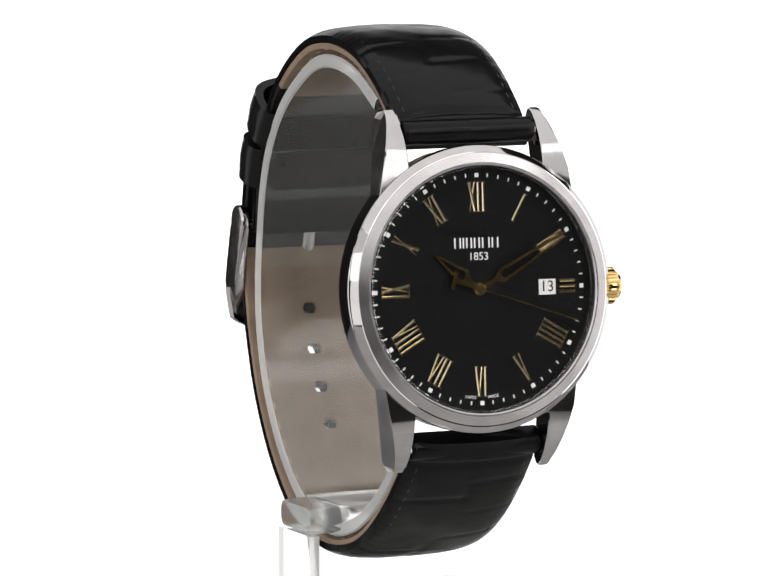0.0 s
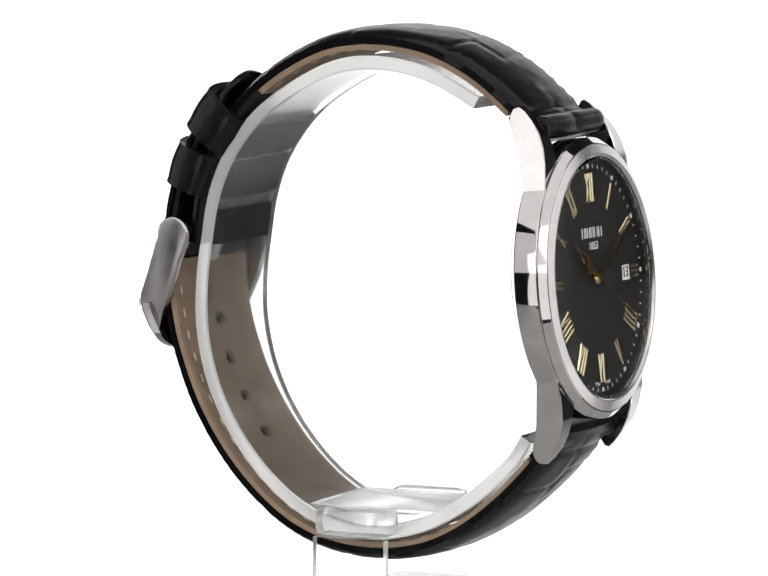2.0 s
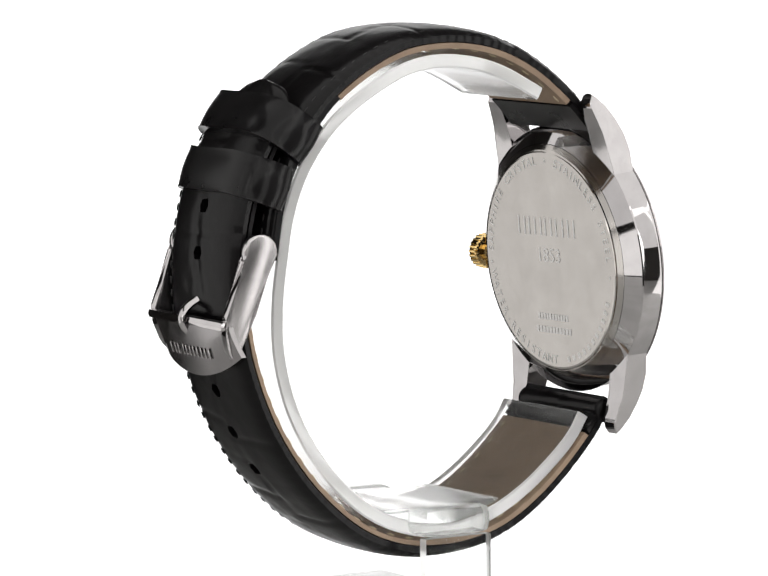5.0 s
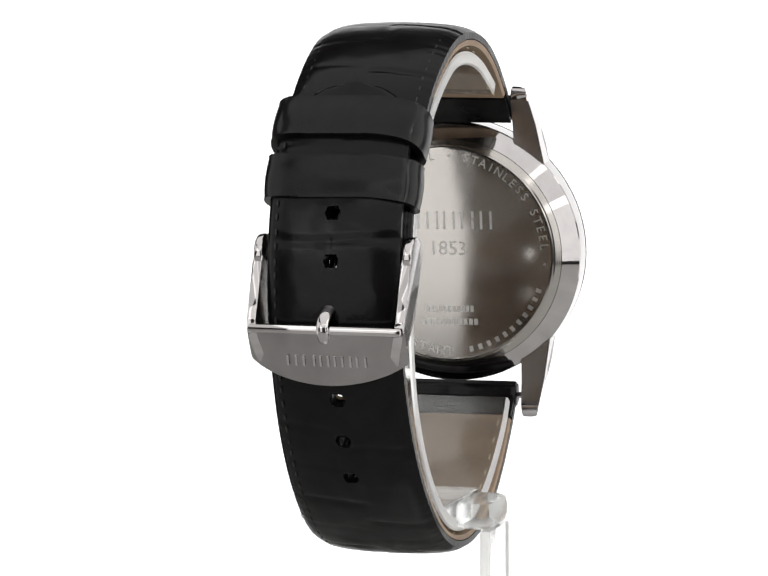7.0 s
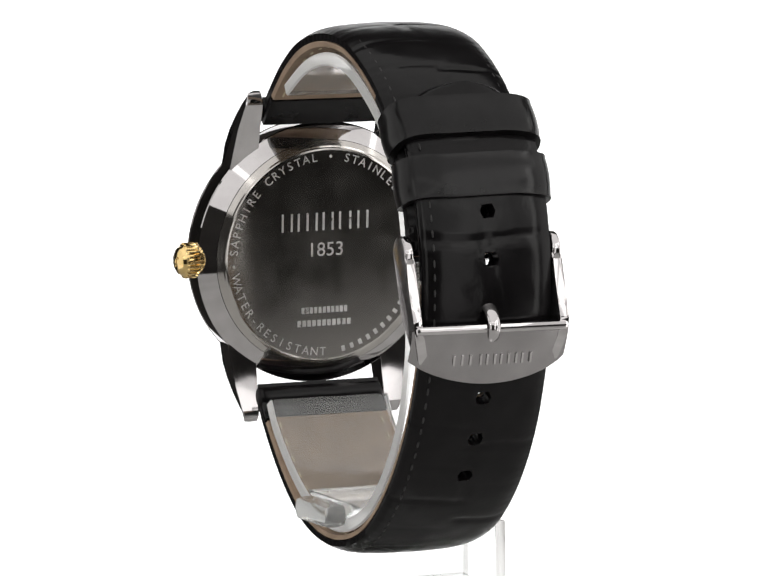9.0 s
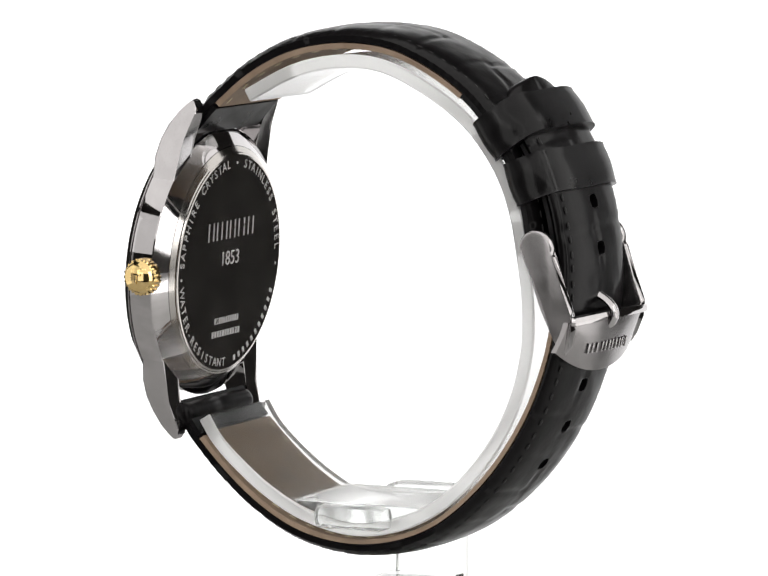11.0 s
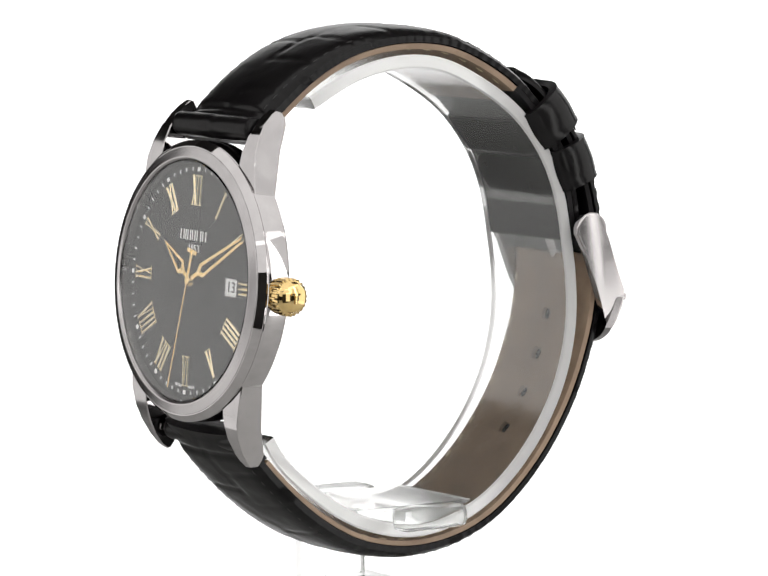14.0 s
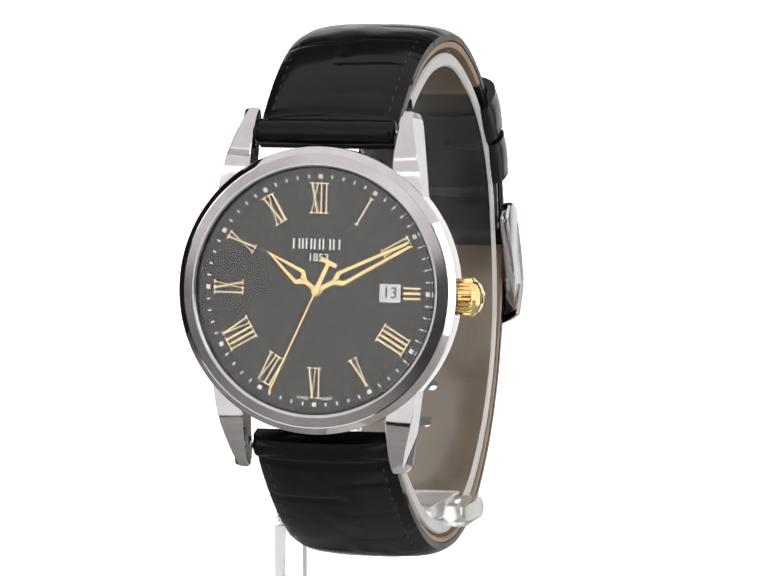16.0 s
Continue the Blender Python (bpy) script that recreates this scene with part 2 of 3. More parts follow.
# ---- the clear stand ----
def stand():
    base = tagged(new("watch_stand"), "clear acrylic watch stand with a C-shaped collar", "display stand")
    ring = [(-26.3, -21.9), (-24.3, -25.0), (-20.9, -28.3), (-15.9, -32.1), (-9.8, -35.2), (-2, -36.8), (5.8, -35.5), (12.6, -31.9), (18.9, -25.6), (23.4, -18.0), (25.6, -10),
            (25.8, -3), (25.0, 3.5), (23.9, 9.5), (21.8, 15), (18.4, 20), (14.6, 23.6), (9.6, 26.8), (4.2, 29.3), (-1, 30.2), (-6.8, 29.8), (-12.4, 28.2), (-18.6, 25.0)]
    steps = 140
    pts, tan, _ = spline(ring, steps)
    bm = bmesh.new()
    rows = []
    for i, (p, t) in enumerate(zip(pts, tan)):
        n = Vector((t.y, -t.x))
        thick = 1.9
        cx = skew(p.x)
        row = []
        for dx, d in ((-9.3, 0.25), (-9.05, 0), (9.05, 0), (9.3, 0.25), (9.3, thick - 0.25), (9.05, thick), (-9.05, thick), (-9.3, thick - 0.25)):
            q = p - n * d
            row.append(bm.verts.new((cx + dx, q.x, q.y)))
        rows.append(row)
    for a, b in zip(rows, rows[1:]):
        for j in range(8):
            bm.faces.new((a[j], a[(j + 1) % 8], b[(j + 1) % 8], b[j]))
    bm.faces.new(rows[0]), bm.faces.new(rows[-1][::-1])
    bm.normal_update()
    for f in bm.faces:
        if abs(f.normal.x) > 0.5:
            f.material_index = 1
    part("collar", bm, [ACRYLIC, FROST], base, "clear sprung C-shaped collar")
    # a saddle fills the bottom of the collar up to a flat top and takes the cross bar
    bed = [p - Vector((t.y, -t.x)) * 1.95 for p, t in zip(pts, tan)]
    bed = [q for q in bed if q.y < -32.2]
    bm = prism([(q.x, q.y) for q in bed], -8.7, 8.7, 0.12, 1)
    bmesh.ops.transform(bm, matrix=Matrix(((0, 1, 0, skew(0)), (1, 0, 0, 0), (0, 0, 1, 0), (0, 0, 0, 1))), verts=bm.verts)
    bm.normal_update()
    for f in bm.faces:
        if abs(f.normal.z) > 0.9 and f.calc_center_median().z > -32.6:
            f.material_index = 1
    part("saddle", bm, [ACRYLIC, HAZED], base, "clear saddle with a frosted flat top")
    part("bar_end", block(bmesh.new(), (-15.4, -10.1), (-6.3, 4.6), (-35.9, -31.9), bevel=1.3), MOULDED, base, "thick clear bar end above the leg")
    part("bar_end", block(bmesh.new(), (8.75, 12.4), (-6.3, 4.6), (-35.4, -32.1), bevel=1.2), MOULDED, base, "rounded clear bar end")
    for name, x, z in (("leg", (-15.4, -13.8), (-46.1, -35.95)), ("foot", (-13.75, 12.0), (-46.35, -44.7))):
        bm = block(bmesh.new(), x, (-6.2, 4.7), z, bevel=0.2)
        bm.normal_update()
        for f in bm.faces:
            if (name == "foot" and f.normal.x > 0.9) or (name == "leg" and abs(f.normal.y) > 0.3):
                f.material_index = 1
        part(name, bm, [PLATE, FROST], base)
    return base


STAND = stand()


# ---- the watch case ----
def case():
    body = part("case_body", spin([(16.7, -0.45), (18.95, -0.45), (19.16, -0.25), (19.2, 0.1), (19.13, 2.85), (19.0, 3.02), (16.72, 4.47), (16.7, 3.62)], 160, closed=True), STEEL, WATCH, "polished round steel case middle", CASE, 12)
    # polished sloping bezel with a satin ring on top
    bezel = part("bezel", spin([(16.9, -1.70), (18.22, -1.52), (18.36, -1.50), (19.08, -0.74), (19.2, -0.60), (19.2, -0.52), (19.05, -0.48), (16.9, -0.46)], 160, closed=True), STEEL, WATCH, "polished steel bezel", CASE, 20)
    part("satin_ring", spin([(16.35, 0.10), (16.40, -1.50), (16.55, -1.82), (16.75, -1.99), (16.95, -1.99), (18.20, -1.60), (18.22, -1.54), (16.95, -1.72), (16.85, 0.10)], 160, closed=True), SATIN, bezel, "satin-finished ring round the crystal", smooth=12)
    # four lugs, flat sided, turned down towards the strap
    side = [(14.1, -0.44), (16.0, -0.44), (18.3, -0.10), (20.4, 0.70), (22.2, 1.85), (23.5, 3.0), (24.2, 3.85), (24.0, 4.45), (23.2, 4.95), (22.3, 5.1), (18.8, 3.75), (14.1, 3.0)]
    for sx in (-1, 1):
        for sz in (-1, 1):
            bm = bmesh.new()
            inner = [bm.verts.new((sx * (9.75 + 0.02 * (z - 11)), y, sz * z)) for z, y in side]
            outer = [bm.verts.new((sx * (14.78 - 0.20 * (z - 12) - 0.02 * (y + 0.4) - (0.9 * (z - 14) / 10 if k < 7 else 0.0)), y + (0.15 if k < 7 else 0.0), sz * (z if z > 14.5 else 12.0))) for k, (z, y) in enumerate(side)]
            bm.faces.new(inner), bm.faces.new(outer[::-1])
            for i in range(len(side)):
                j = (i + 1) % len(side)
                bm.faces.new((inner[i], outer[i], outer[j], inner[j]))
            sharp = [e for e in bm.edges if (e.verts[0].co.x - e.verts[1].co.x) ** 2 < 1.0]
            bmesh.ops.bevel(bm, geom=sharp, offset=0.14, segments=1, affect="EDGES")
            part("lug", bm, BRUSHED, WATCH, at=CASE, smooth=24)
    for sz in (-1, 1):
        part("spring_bar", block(bmesh.new(), (-9.7, 9.7), (2.6, 3.6), (sz * 21.2 - 0.5, sz * 21.2 + 0.5), bevel=0.3), STEEL, WATCH, at=CASE)
    back = part("case_back", spin([(0, 5.25), (15.3, 5.25), (15.55, 5.2), (15.7, 5.1), (15.9, 5.02), (16.66, 4.53), (16.68, 3.63), (0, 3.63)], 128), BACK, WATCH, "mirror polished steel case back with engraving", CASE, 7)
    # engraving, read from behind
    turn = pose(0, 0, 0, 0, 0, 180)
    for i in range(6):
        w, x0 = (2.0, 1.0, 2.0, 2.0, 2.2, 2.0)[i], (-7.1, -4.6, -3.2, -0.7, 1.9, 4.8)[i]
        bm = block(bmesh.new(), (x0 + 0.12, x0 + 0.45), (-0.03, 0.03), (3.6, 6.2))
        if w > 1.5:
            block(bm, (x0 + w - 0.45, x0 + w - 0.12), (-0.03, 0.03), (3.6, 6.2))
        part("wordmark_bar", bm, ENGRAVED, back, at=pose(0, 5.26 * MM, 0) @ turn)
    part("engraved_year", letters("engraved_year", "1853", 2.9, ENGRAVED), ENGRAVED, back, at=pose(0, 5.27 * MM, 0.7 * MM) @ turn)
    for z, w in ((-8.1, 7.4), (-10.0, 8.6)):
        n = 11
        for i in range(n):
            x = -w / 2 + w * i / n
            part("serial_bar", block(bmesh.new(), (x, x + w / n * 0.72), (-0.03, 0.03), (z - 0.45, z + 0.45)), ENGRAVED, back, at=pose(0, 5.26 * MM, 0) @ turn)
    made = {}
    ring = "SAPPHIRE CRYSTAL \u2022 STAINLESS STEEL \u2022"
    lower = "WATER-RESISTANT"
    r = 14.3

    def engrave(ch, angle, flip):
        if ch == " ":
            return
        if ch not in made:
            made[ch] = letters("engraved_letter", ch, 1.75, ENGRAVED)
        at = turn @ pose(0, 0, 0, 0, angle, 0) @ pose(0, -5.27 * MM, r * MM) @ pose(0, 0, 0, 0, 180 if flip else 0, 0)
        part("engraved_letter", made[ch], ENGRAVED, back, at=at)

    for i, ch in enumerate(ring):
        engrave(ch, -86 + i * 5.2, False)
    for i, ch in enumerate(lower):
        engrave(ch, 258 - i * 5.5, True)
    engrave("\u2022", 266, False)
    for i in range(11):
        b = block(bmesh.new(), (-0.28, 0.28), (-0.03, 0.03), (-0.4, 0.4))
        part("serial_bar", b, ENGRAVED, back, at=turn @ pose(0, 0, 0, 0, 168 - i * 5.6, 0) @ pose(0, -5.27 * MM, r * MM))
    # the crystal is a thin lens let into the bezel
    lens = part("crystal", spin([(0, -1.86), (8, -1.85), (14, -1.82), (16.2, -1.76), (16.37, -1.66), (16.37, -1.2), (0, -1.2)], 96), CRYSTAL, WATCH, "clear flat sapphire crystal", CASE, 25)
    lens.visible_shadow = False
    crown = part("crown", spin([(0, 18.9), (1.6, 18.9), (1.6, 19.7), (2.35, 19.75), (2.5, 20.0), (2.5, 21.5), (2.3, 21.75), (2.15, 21.85), (1.9, 22.3), (1.3, 22.65), (0, 22.8)], 144, "x",
                               wave=lambda a, h: (0.035 if math.sin(a * 24) > 0 else -0.045) if 19.72 < h < 21.6 else 0.0), GOLD, WATCH, "gold-plated fluted crown", CASE @ pose(-0.65 * MM, 2.2 * MM, -0.2 * MM), 25)
    bm = bmesh.new()
    block(bm, (22.55, 22.9), (-0.75, 0.75), (0.35, 0.7), bevel=0.06)
    block(bm, (22.55, 22.9), (-0.2, 0.2), (-0.8, 0.4), bevel=0.06)
    part("crown_emblem", bm, GOLD, crown)


case()


# ---- the dial, its markers and its moving pointers ----
def dial():
    plate = part("dial", spin([(0, 0), (16.34, 0), (16.34, 0.3), (0, 0.3)], 96), DIAL, WATCH, "glossy black dial", CASE)
    top = -0.004

    def strokes(word):
        """Upright strokes of a Roman numeral: (bottom x, top x, heavy)."""
        out, x = [], 0.0
        for ch in word:
            if ch == "I":
                out.append((x + 0.32, x + 0.32, 0.40)); x += 0.72
            elif ch == "V":
                out += [(x + 0.62, x + 0.2, 0.40), (x + 0.62, x + 1.04, 0.24)]; x += 1.22
            else:
                out += [(x + 1.0, x + 0.2, 0.42), (x + 0.2, x + 1.0, 0.24)]; x += 1.2
        return [(a - x / 2, b - x / 2, w) for a, b, w in out], x

    names = {1: "I", 2: "II", 3: "III", 4: "IIII", 5: "V", 6: "VI", 7: "VII", 8: "VIII", 9: "IX", 10: "X", 11: "XI", 12: "XII"}
    for hour, word in names.items():
        lines, wide = strokes(word)
        flip = 4 <= hour <= 8
        lo, hi = (11.85, 14.25) if hour == 3 else (10.35, 14.3)
        bm = bmesh.new()
        for a, b, w in lines:
            h = hi - lo
            q = [(a - w / 2, 0), (a + w / 2, 0), (b + w / 2, h), (b - w / 2, h)]
            low = [bm.verts.new((x, -0.02, z)) for x, z in q]
            mid = lambda z: a + (b - a) * z / h
            up = [bm.verts.new((mid(z) + (x - mid(z)) * 0.3, -0.03 - 0.36 * w, z * 0.97 + 0.015 * h)) for x, z in q]
            bm.faces.new(low), bm.faces.new(up[::-1])
            for i in range(4):
                bm.faces.new((low[i], up[i], up[(i + 1) % 4], low[(i + 1) % 4]))
            for end, z in ((a, 0.0), (b, h)):
                if hour != 3:
                    block(bm, (end - w / 2 - 0.14, end + w / 2 + 0.14), (-0.12, -0.02), (z - 0.07, z + 0.07))
        if flip:
            bmesh.ops.transform(bm, matrix=Matrix.Translation((0, 0, (hi - lo))) @ Matrix.Rotation(math.pi, 4, "Y"), verts=bm.verts)
        part("hour_numeral", bm, PALE_GOLD, plate, "applied gilt Roman numeral", pose(0, 0, 0, 0, hour * 30, 0) @ pose(0, 0, lo * MM))
    dot = finish("hour_dot", block(bmesh.new(), (-0.29, 0.29), (-0.10, -0.005), (14.92, 15.48), bevel=0.04), PRINT)
    tick = finish("minute_tick", block(bmesh.new(), (-0.09, 0.09), (-0.03, -0.005), (14.98, 15.48)), PRINT)
    for m in range(60):
        part("minute_tick" if m % 5 else "hour_dot", tick if m % 5 else dot, PRINT, plate, at=pose(0, 0, 0, 0, m * 6, 0))
    # wordmark as plain bars, with the year below it
    for x0, w in ((-3.62, 1.12), (-2.36, 0.34), (-1.86, 1.0), (-0.70, 1.0), (0.48, 1.28), (1.92, 1.12)):
        bm = block(bmesh.new(), (x0 + 0.06, x0 + 0.27), (-0.06, -0.005), (5.5, 6.9))
        if w > 0.5:
            block(bm, (x0 + w - 0.27, x0 + w - 0.06), (-0.06, -0.005), (5.5, 6.9))
        part("wordmark_bar", bm, PRINT, plate)
    part("printed_year", letters("printed_year", "1853", 1.5, PRINT), PRINT, plate, at=pose(0, -0.04 * MM, 4.35 * MM))
    for text, a in (("SWISS", 186.6), ("MADE", 173.4)):
        part("printed_origin", letters("printed_origin", text, 0.62, PRINT, 0.03), PRINT, plate, at=pose(0, 0, 0, 0, a, 0) @ pose(0, -0.03 * MM, 14.45 * MM) @ pose(0, 0, 0, 0, 180, 0))
    window = part("date_window", block(bmesh.new(), (8.75, 11.35), (-0.05, -0.005), (-1.08, 1.08), bevel=0.02), PAPER, plate, "white date disc showing 13")
    part("date_numeral", letters("date_numeral", "13", 2.1, INK), INK, window, at=pose(10.05 * MM, -0.08 * MM, 0))
    bm = bmesh.new()
    for x, z in (((8.6, 8.78), (-1.2, 1.2)), ((11.32, 11.5), (-1.2, 1.2)), ((8.6, 11.5), (1.05, 1.22)), ((8.6, 11.5), (-1.22, -1.05))):
        block(bm, x, (-0.12, -0.005), z)
    part("date_frame", bm, STEEL, window)


dial()


def pointer(kind):
    bm = bmesh.new()
    if kind == "hour_hand":
        line = [(-0.0, 8.7), (-1.15, 2.9), (-0.3, 1.9), (-0.3, 0)]
        hole = [(0, 7.4), (-0.62, 3.1), (0, 2.75)]
    elif kind == "minute_hand":
        line = [(-0.42, 14.7), (-1.0, 3.6), (-0.3, 2.6), (-0.3, 0)]
        hole = [(-0.1, 13.9), (-0.52, 4.0), (0, 3.4)]
    if kind == "second_hand":
        block(bm, (-0.11, 0.11), (-0.06, 0.06), (0, 15.2))
        block(bm, (-0.28, 0.28), (-0.06, 0.06), (-3.9, 0))
        block(bm, (-1.2, 1.2), (-0.06, 0.06), (-4.45, -3.85))
    else:
        # an open spade: two bright flanks round a dark slot
        def flank(s):
            a = [(s * x, z) for x, z in line[:3]]
            b = [(s * x, z) for x, z in hole]
            o = [a[0], a[1], a[2], b[2], b[1], b[0]]
            lo = [bm.verts.new((x, 0.05, z)) for x, z in o]
            hi = [bm.verts.new((x, -0.07, z)) for x, z in o]
            for quad in ((0, 1, 4, 5), (1, 2, 3, 4)):
                bm.faces.new([hi[i] for i in quad])
                bm.faces.new([lo[i] for i in reversed(quad)])
            for i in range(6):
                j = (i + 1) % 6
                bm.faces.new((lo[i], hi[i], hi[j], lo[j]))
        flank(-1), flank(1)
        block(bm, (-0.3, 0.3), (-0.07, 0.05), (0, line[2][1] + 0.5))
    spin_into(bm, 0.85 if kind != "second_hand" else 0.6)
    return bm


def spin_into(bm, radius):
    """A small hub at the pivot."""
    bmesh.ops.create_cone(bm, cap_ends=True, segments=24, radius1=radius, radius2=radius * 0.85, depth=0.16, matrix=Matrix.Rotation(math.pi / 2, 4, "X"))


LIFT = {"hour_hand": -0.36, "minute_hand": -0.56, "second_hand": -0.76}
HOUR = part("hour_hand", pointer("hour_hand"), GOLD, WATCH, "gilt open hour pointer")
MINUTE = part("minute_hand", pointer("minute_hand"), GOLD, WATCH, "gilt open minute pointer")
SECOND = part("second_hand", pointer("second_hand"), GOLD, WATCH, "thin gilt seconds pointer with T-shaped tail")


# ---- the strap ----
UPPER = [(-28.2, 20.3), (-24.6, 24.1), (-19, 28.6), (-13, 31.7), (-7, 33.2), (-1, 33.5), (5.2, 32.6), (11.5, 29.8), (17.1, 25.9), (21.0, 21.4), (24.2, 16.0), (26.1, 10.5), (26.9, 5.4), (27.2, 3.6)]
LOWER = [(-31.0, -20.3), (-28.2, -24.6), (-22.9, -30.2), (-16.8, -35.0), (-10.2, -38.2), (-2, -39.5), (6.3, -38.3), (13.5, -34.8), (20.6, -28.2), (26.0, -20.2), (29.2, -12.4),
         (30.6, -6.5), (31.2, -0.3), (30.8, 5.8), (29.3, 12.4), (26.3, 19.0), (23.1, 23.4), (20.9, 26.8)]


def scales(s, u, seed):
    """Embossed hide: sunken joints between unequal scales, as depth in millimetres."""
    lane = 0 if u < 0.12 * math.sin(s * 0.21 + seed) else 1
    pitch = 6.6 if lane else 7.4
    ph = s / pitch + 0.37 * lane + 0.05 * math.sin(s * 0.9 + u * 3 + seed)
    f = abs((ph % 1.0) - 0.5) * pitch
    groove = math.exp(-(f / 0.42) ** 2) * (0.55 + 0.45 * math.sin(3.1 * int(ph) + lane + seed))
    mid = abs(u - 0.12 * math.sin(s * 0.21 + seed)) * 9.3
    spine = math.exp(-(mid / 0.4) ** 2) * (0.5 + 0.5 * math.sin(s * 0.35 + seed))
    fold = 0.34 * math.exp(-((s - 3.7) / 0.42) ** 2)
    return fold + 0.20 * groove + 0.17 * spine + 0.05 * noise.noise((s * 0.35, u * 4, seed))


def strap_layer(curve, steps, width, top, bottom, holes=(), relief=0.0, crown=0.0, seed=1.0, span=(0.0, 1.0), tip=0.0, pinch=1.0):
    """One layer of a strap between two depths below its outer face; holes go through it as real openings."""
    pts, tan, length = spline(curve, steps)
    nu = 24
    lo, hi = round(span[0] * steps), round(span[1] * steps)
    cells, ring = set(), {}
    for at in holes:
        i0 = min(max(round(at / length * steps), lo + 3), hi - 3)
        for a in (-1, 0):
            for b in (-1, 0):
                cells.add((i0 + a, nu // 2 + b))
        for a in (-1, 0, 1):
            for b in (-1, 0, 1):
                ring[(i0 + a, nu // 2 + b)] = (i0, a, b)
    bm = bmesh.new()
    upper, under = {}, {}
    for i in range(lo, hi + 1):
        for j in range(nu + 1):
            u, s = 2 * j / nu - 1, i / steps * length
            fi, w = float(i), width(s, length) / 2
            if tip and length - s < tip:
                k = max(0.0, 1 - ((tip - (length - s)) / tip) ** 2.2)
                w *= 0.25 + 0.75 * math.sqrt(k)
            if (i, j) in ring:
                i0, a, b = ring[(i, j)]
                if a or b:
                    g = 1.12 / math.hypot(a, b)
                    fi, u = i0 + a * g / (length / steps), b * g / w
            k = min(max(fi, 0), steps)
            a0 = min(int(k), steps - 1)
            p = pts[a0].lerp(pts[a0 + 1], k - a0)
            t = tan[a0].lerp(tan[a0 + 1], k - a0).normalized()
            n = Vector((t.y, -t.x)) if curve is LOWER else Vector((-t.y, t.x))
            edge = abs(u) ** 8
            d = top + crown * (0.75 * u * u + edge * 0.9)
            if relief:
                d += relief * scales(s, u, seed) * (1 - 0.75 * edge) + (0.03 * relief * min(1.0, (abs(u) - 0.78) / 0.12) * (1 + math.sin(s * 4.2 + 1.2 * noise.noise((s * 0.3, u, seed)))) if 0.78 < abs(u) else 0)
            under_depth = bottom(s, length) if callable(bottom) else bottom
            if tip and length - s < tip:
                under_depth += (d + 0.45 - under_depth) * ((tip - (length - s)) / tip) ** 1.5
            # the far side of the loop is twisted slightly
            twist = 0.0 if curve is UPPER else (0.15 - 0.4 * u) * min(max((p.x + 5) / 30, 0.0), 1.0)
            q, r = p - n * (d - twist), p - n * (under_depth - twist)
            x = skew(p.x) + u * w
            upper[i, j] = bm.verts.new((x, q.x, q.y))
            under[i, j] = bm.verts.new((skew(p.x) + u * w * pinch, r.x, r.y))
    for i in range(lo, hi):
        for j in range(nu):
            if (i, j) not in cells:
                bm.faces.new((upper[i, j], upper[i, j + 1], upper[i + 1, j + 1], upper[i + 1, j]))
                bm.faces.new((under[i, j], under[i + 1, j], under[i + 1, j + 1], under[i, j + 1]))
        for j in (0, nu):
            bm.faces.new((upper[i, j], upper[i + 1, j], under[i + 1, j], under[i, j]))
    for i in (lo, hi):
        for j in range(nu):
            bm.faces.new((upper[i, j], upper[i, j + 1], under[i, j + 1], under[i, j]))
    loop = ((-1, -1), (-1, 0), (-1, 1), (0, 1), (1, 1), (1, 0), (1, -1), (0, -1))
    for at in holes:
        i0 = min(max(round(at / length * steps), lo + 3), hi - 3)
        for (a, b), (c, d) in zip(loop, loop[1:] + loop[:1]):
            k, m = (i0 + a, nu // 2 + b), (i0 + c, nu // 2 + d)
            bm.faces.new((upper[k], upper[m], under[m], under[k]))
        for v in (upper.pop((i0, nu // 2)), under.pop((i0, nu // 2))):
            bm.verts.remove(v)
    return bm


def stitches(curve, depth, u, width, begin, end, pitch=2.0, long=1.25, fat=0.17, steps=400):
    pts, tan, length = spline(curve, steps)
    bm = bmesh.new()
    s = begin
    while s < end * length:
        i = min(int(s / length * steps), steps - 1)
        p, t = pts[i], tan[i]
        n = Vector((t.y, -t.x)) if curve is LOWER else Vector((-t.y, t.x))
        q = p - n * depth
        x = skew(p.x) + u * width / 2
        m = Matrix((( 1, 0, 0, x), (0, t.x, n.x, q.x), (0, t.y, n.y, q.y), (0, 0, 0, 1)))
        bmesh.ops.create_icosphere(bm, subdivisions=1, radius=1.0, matrix=m @ Matrix.Diagonal((fat, long / 2, fat, 1)))
        s += pitch
    return bm


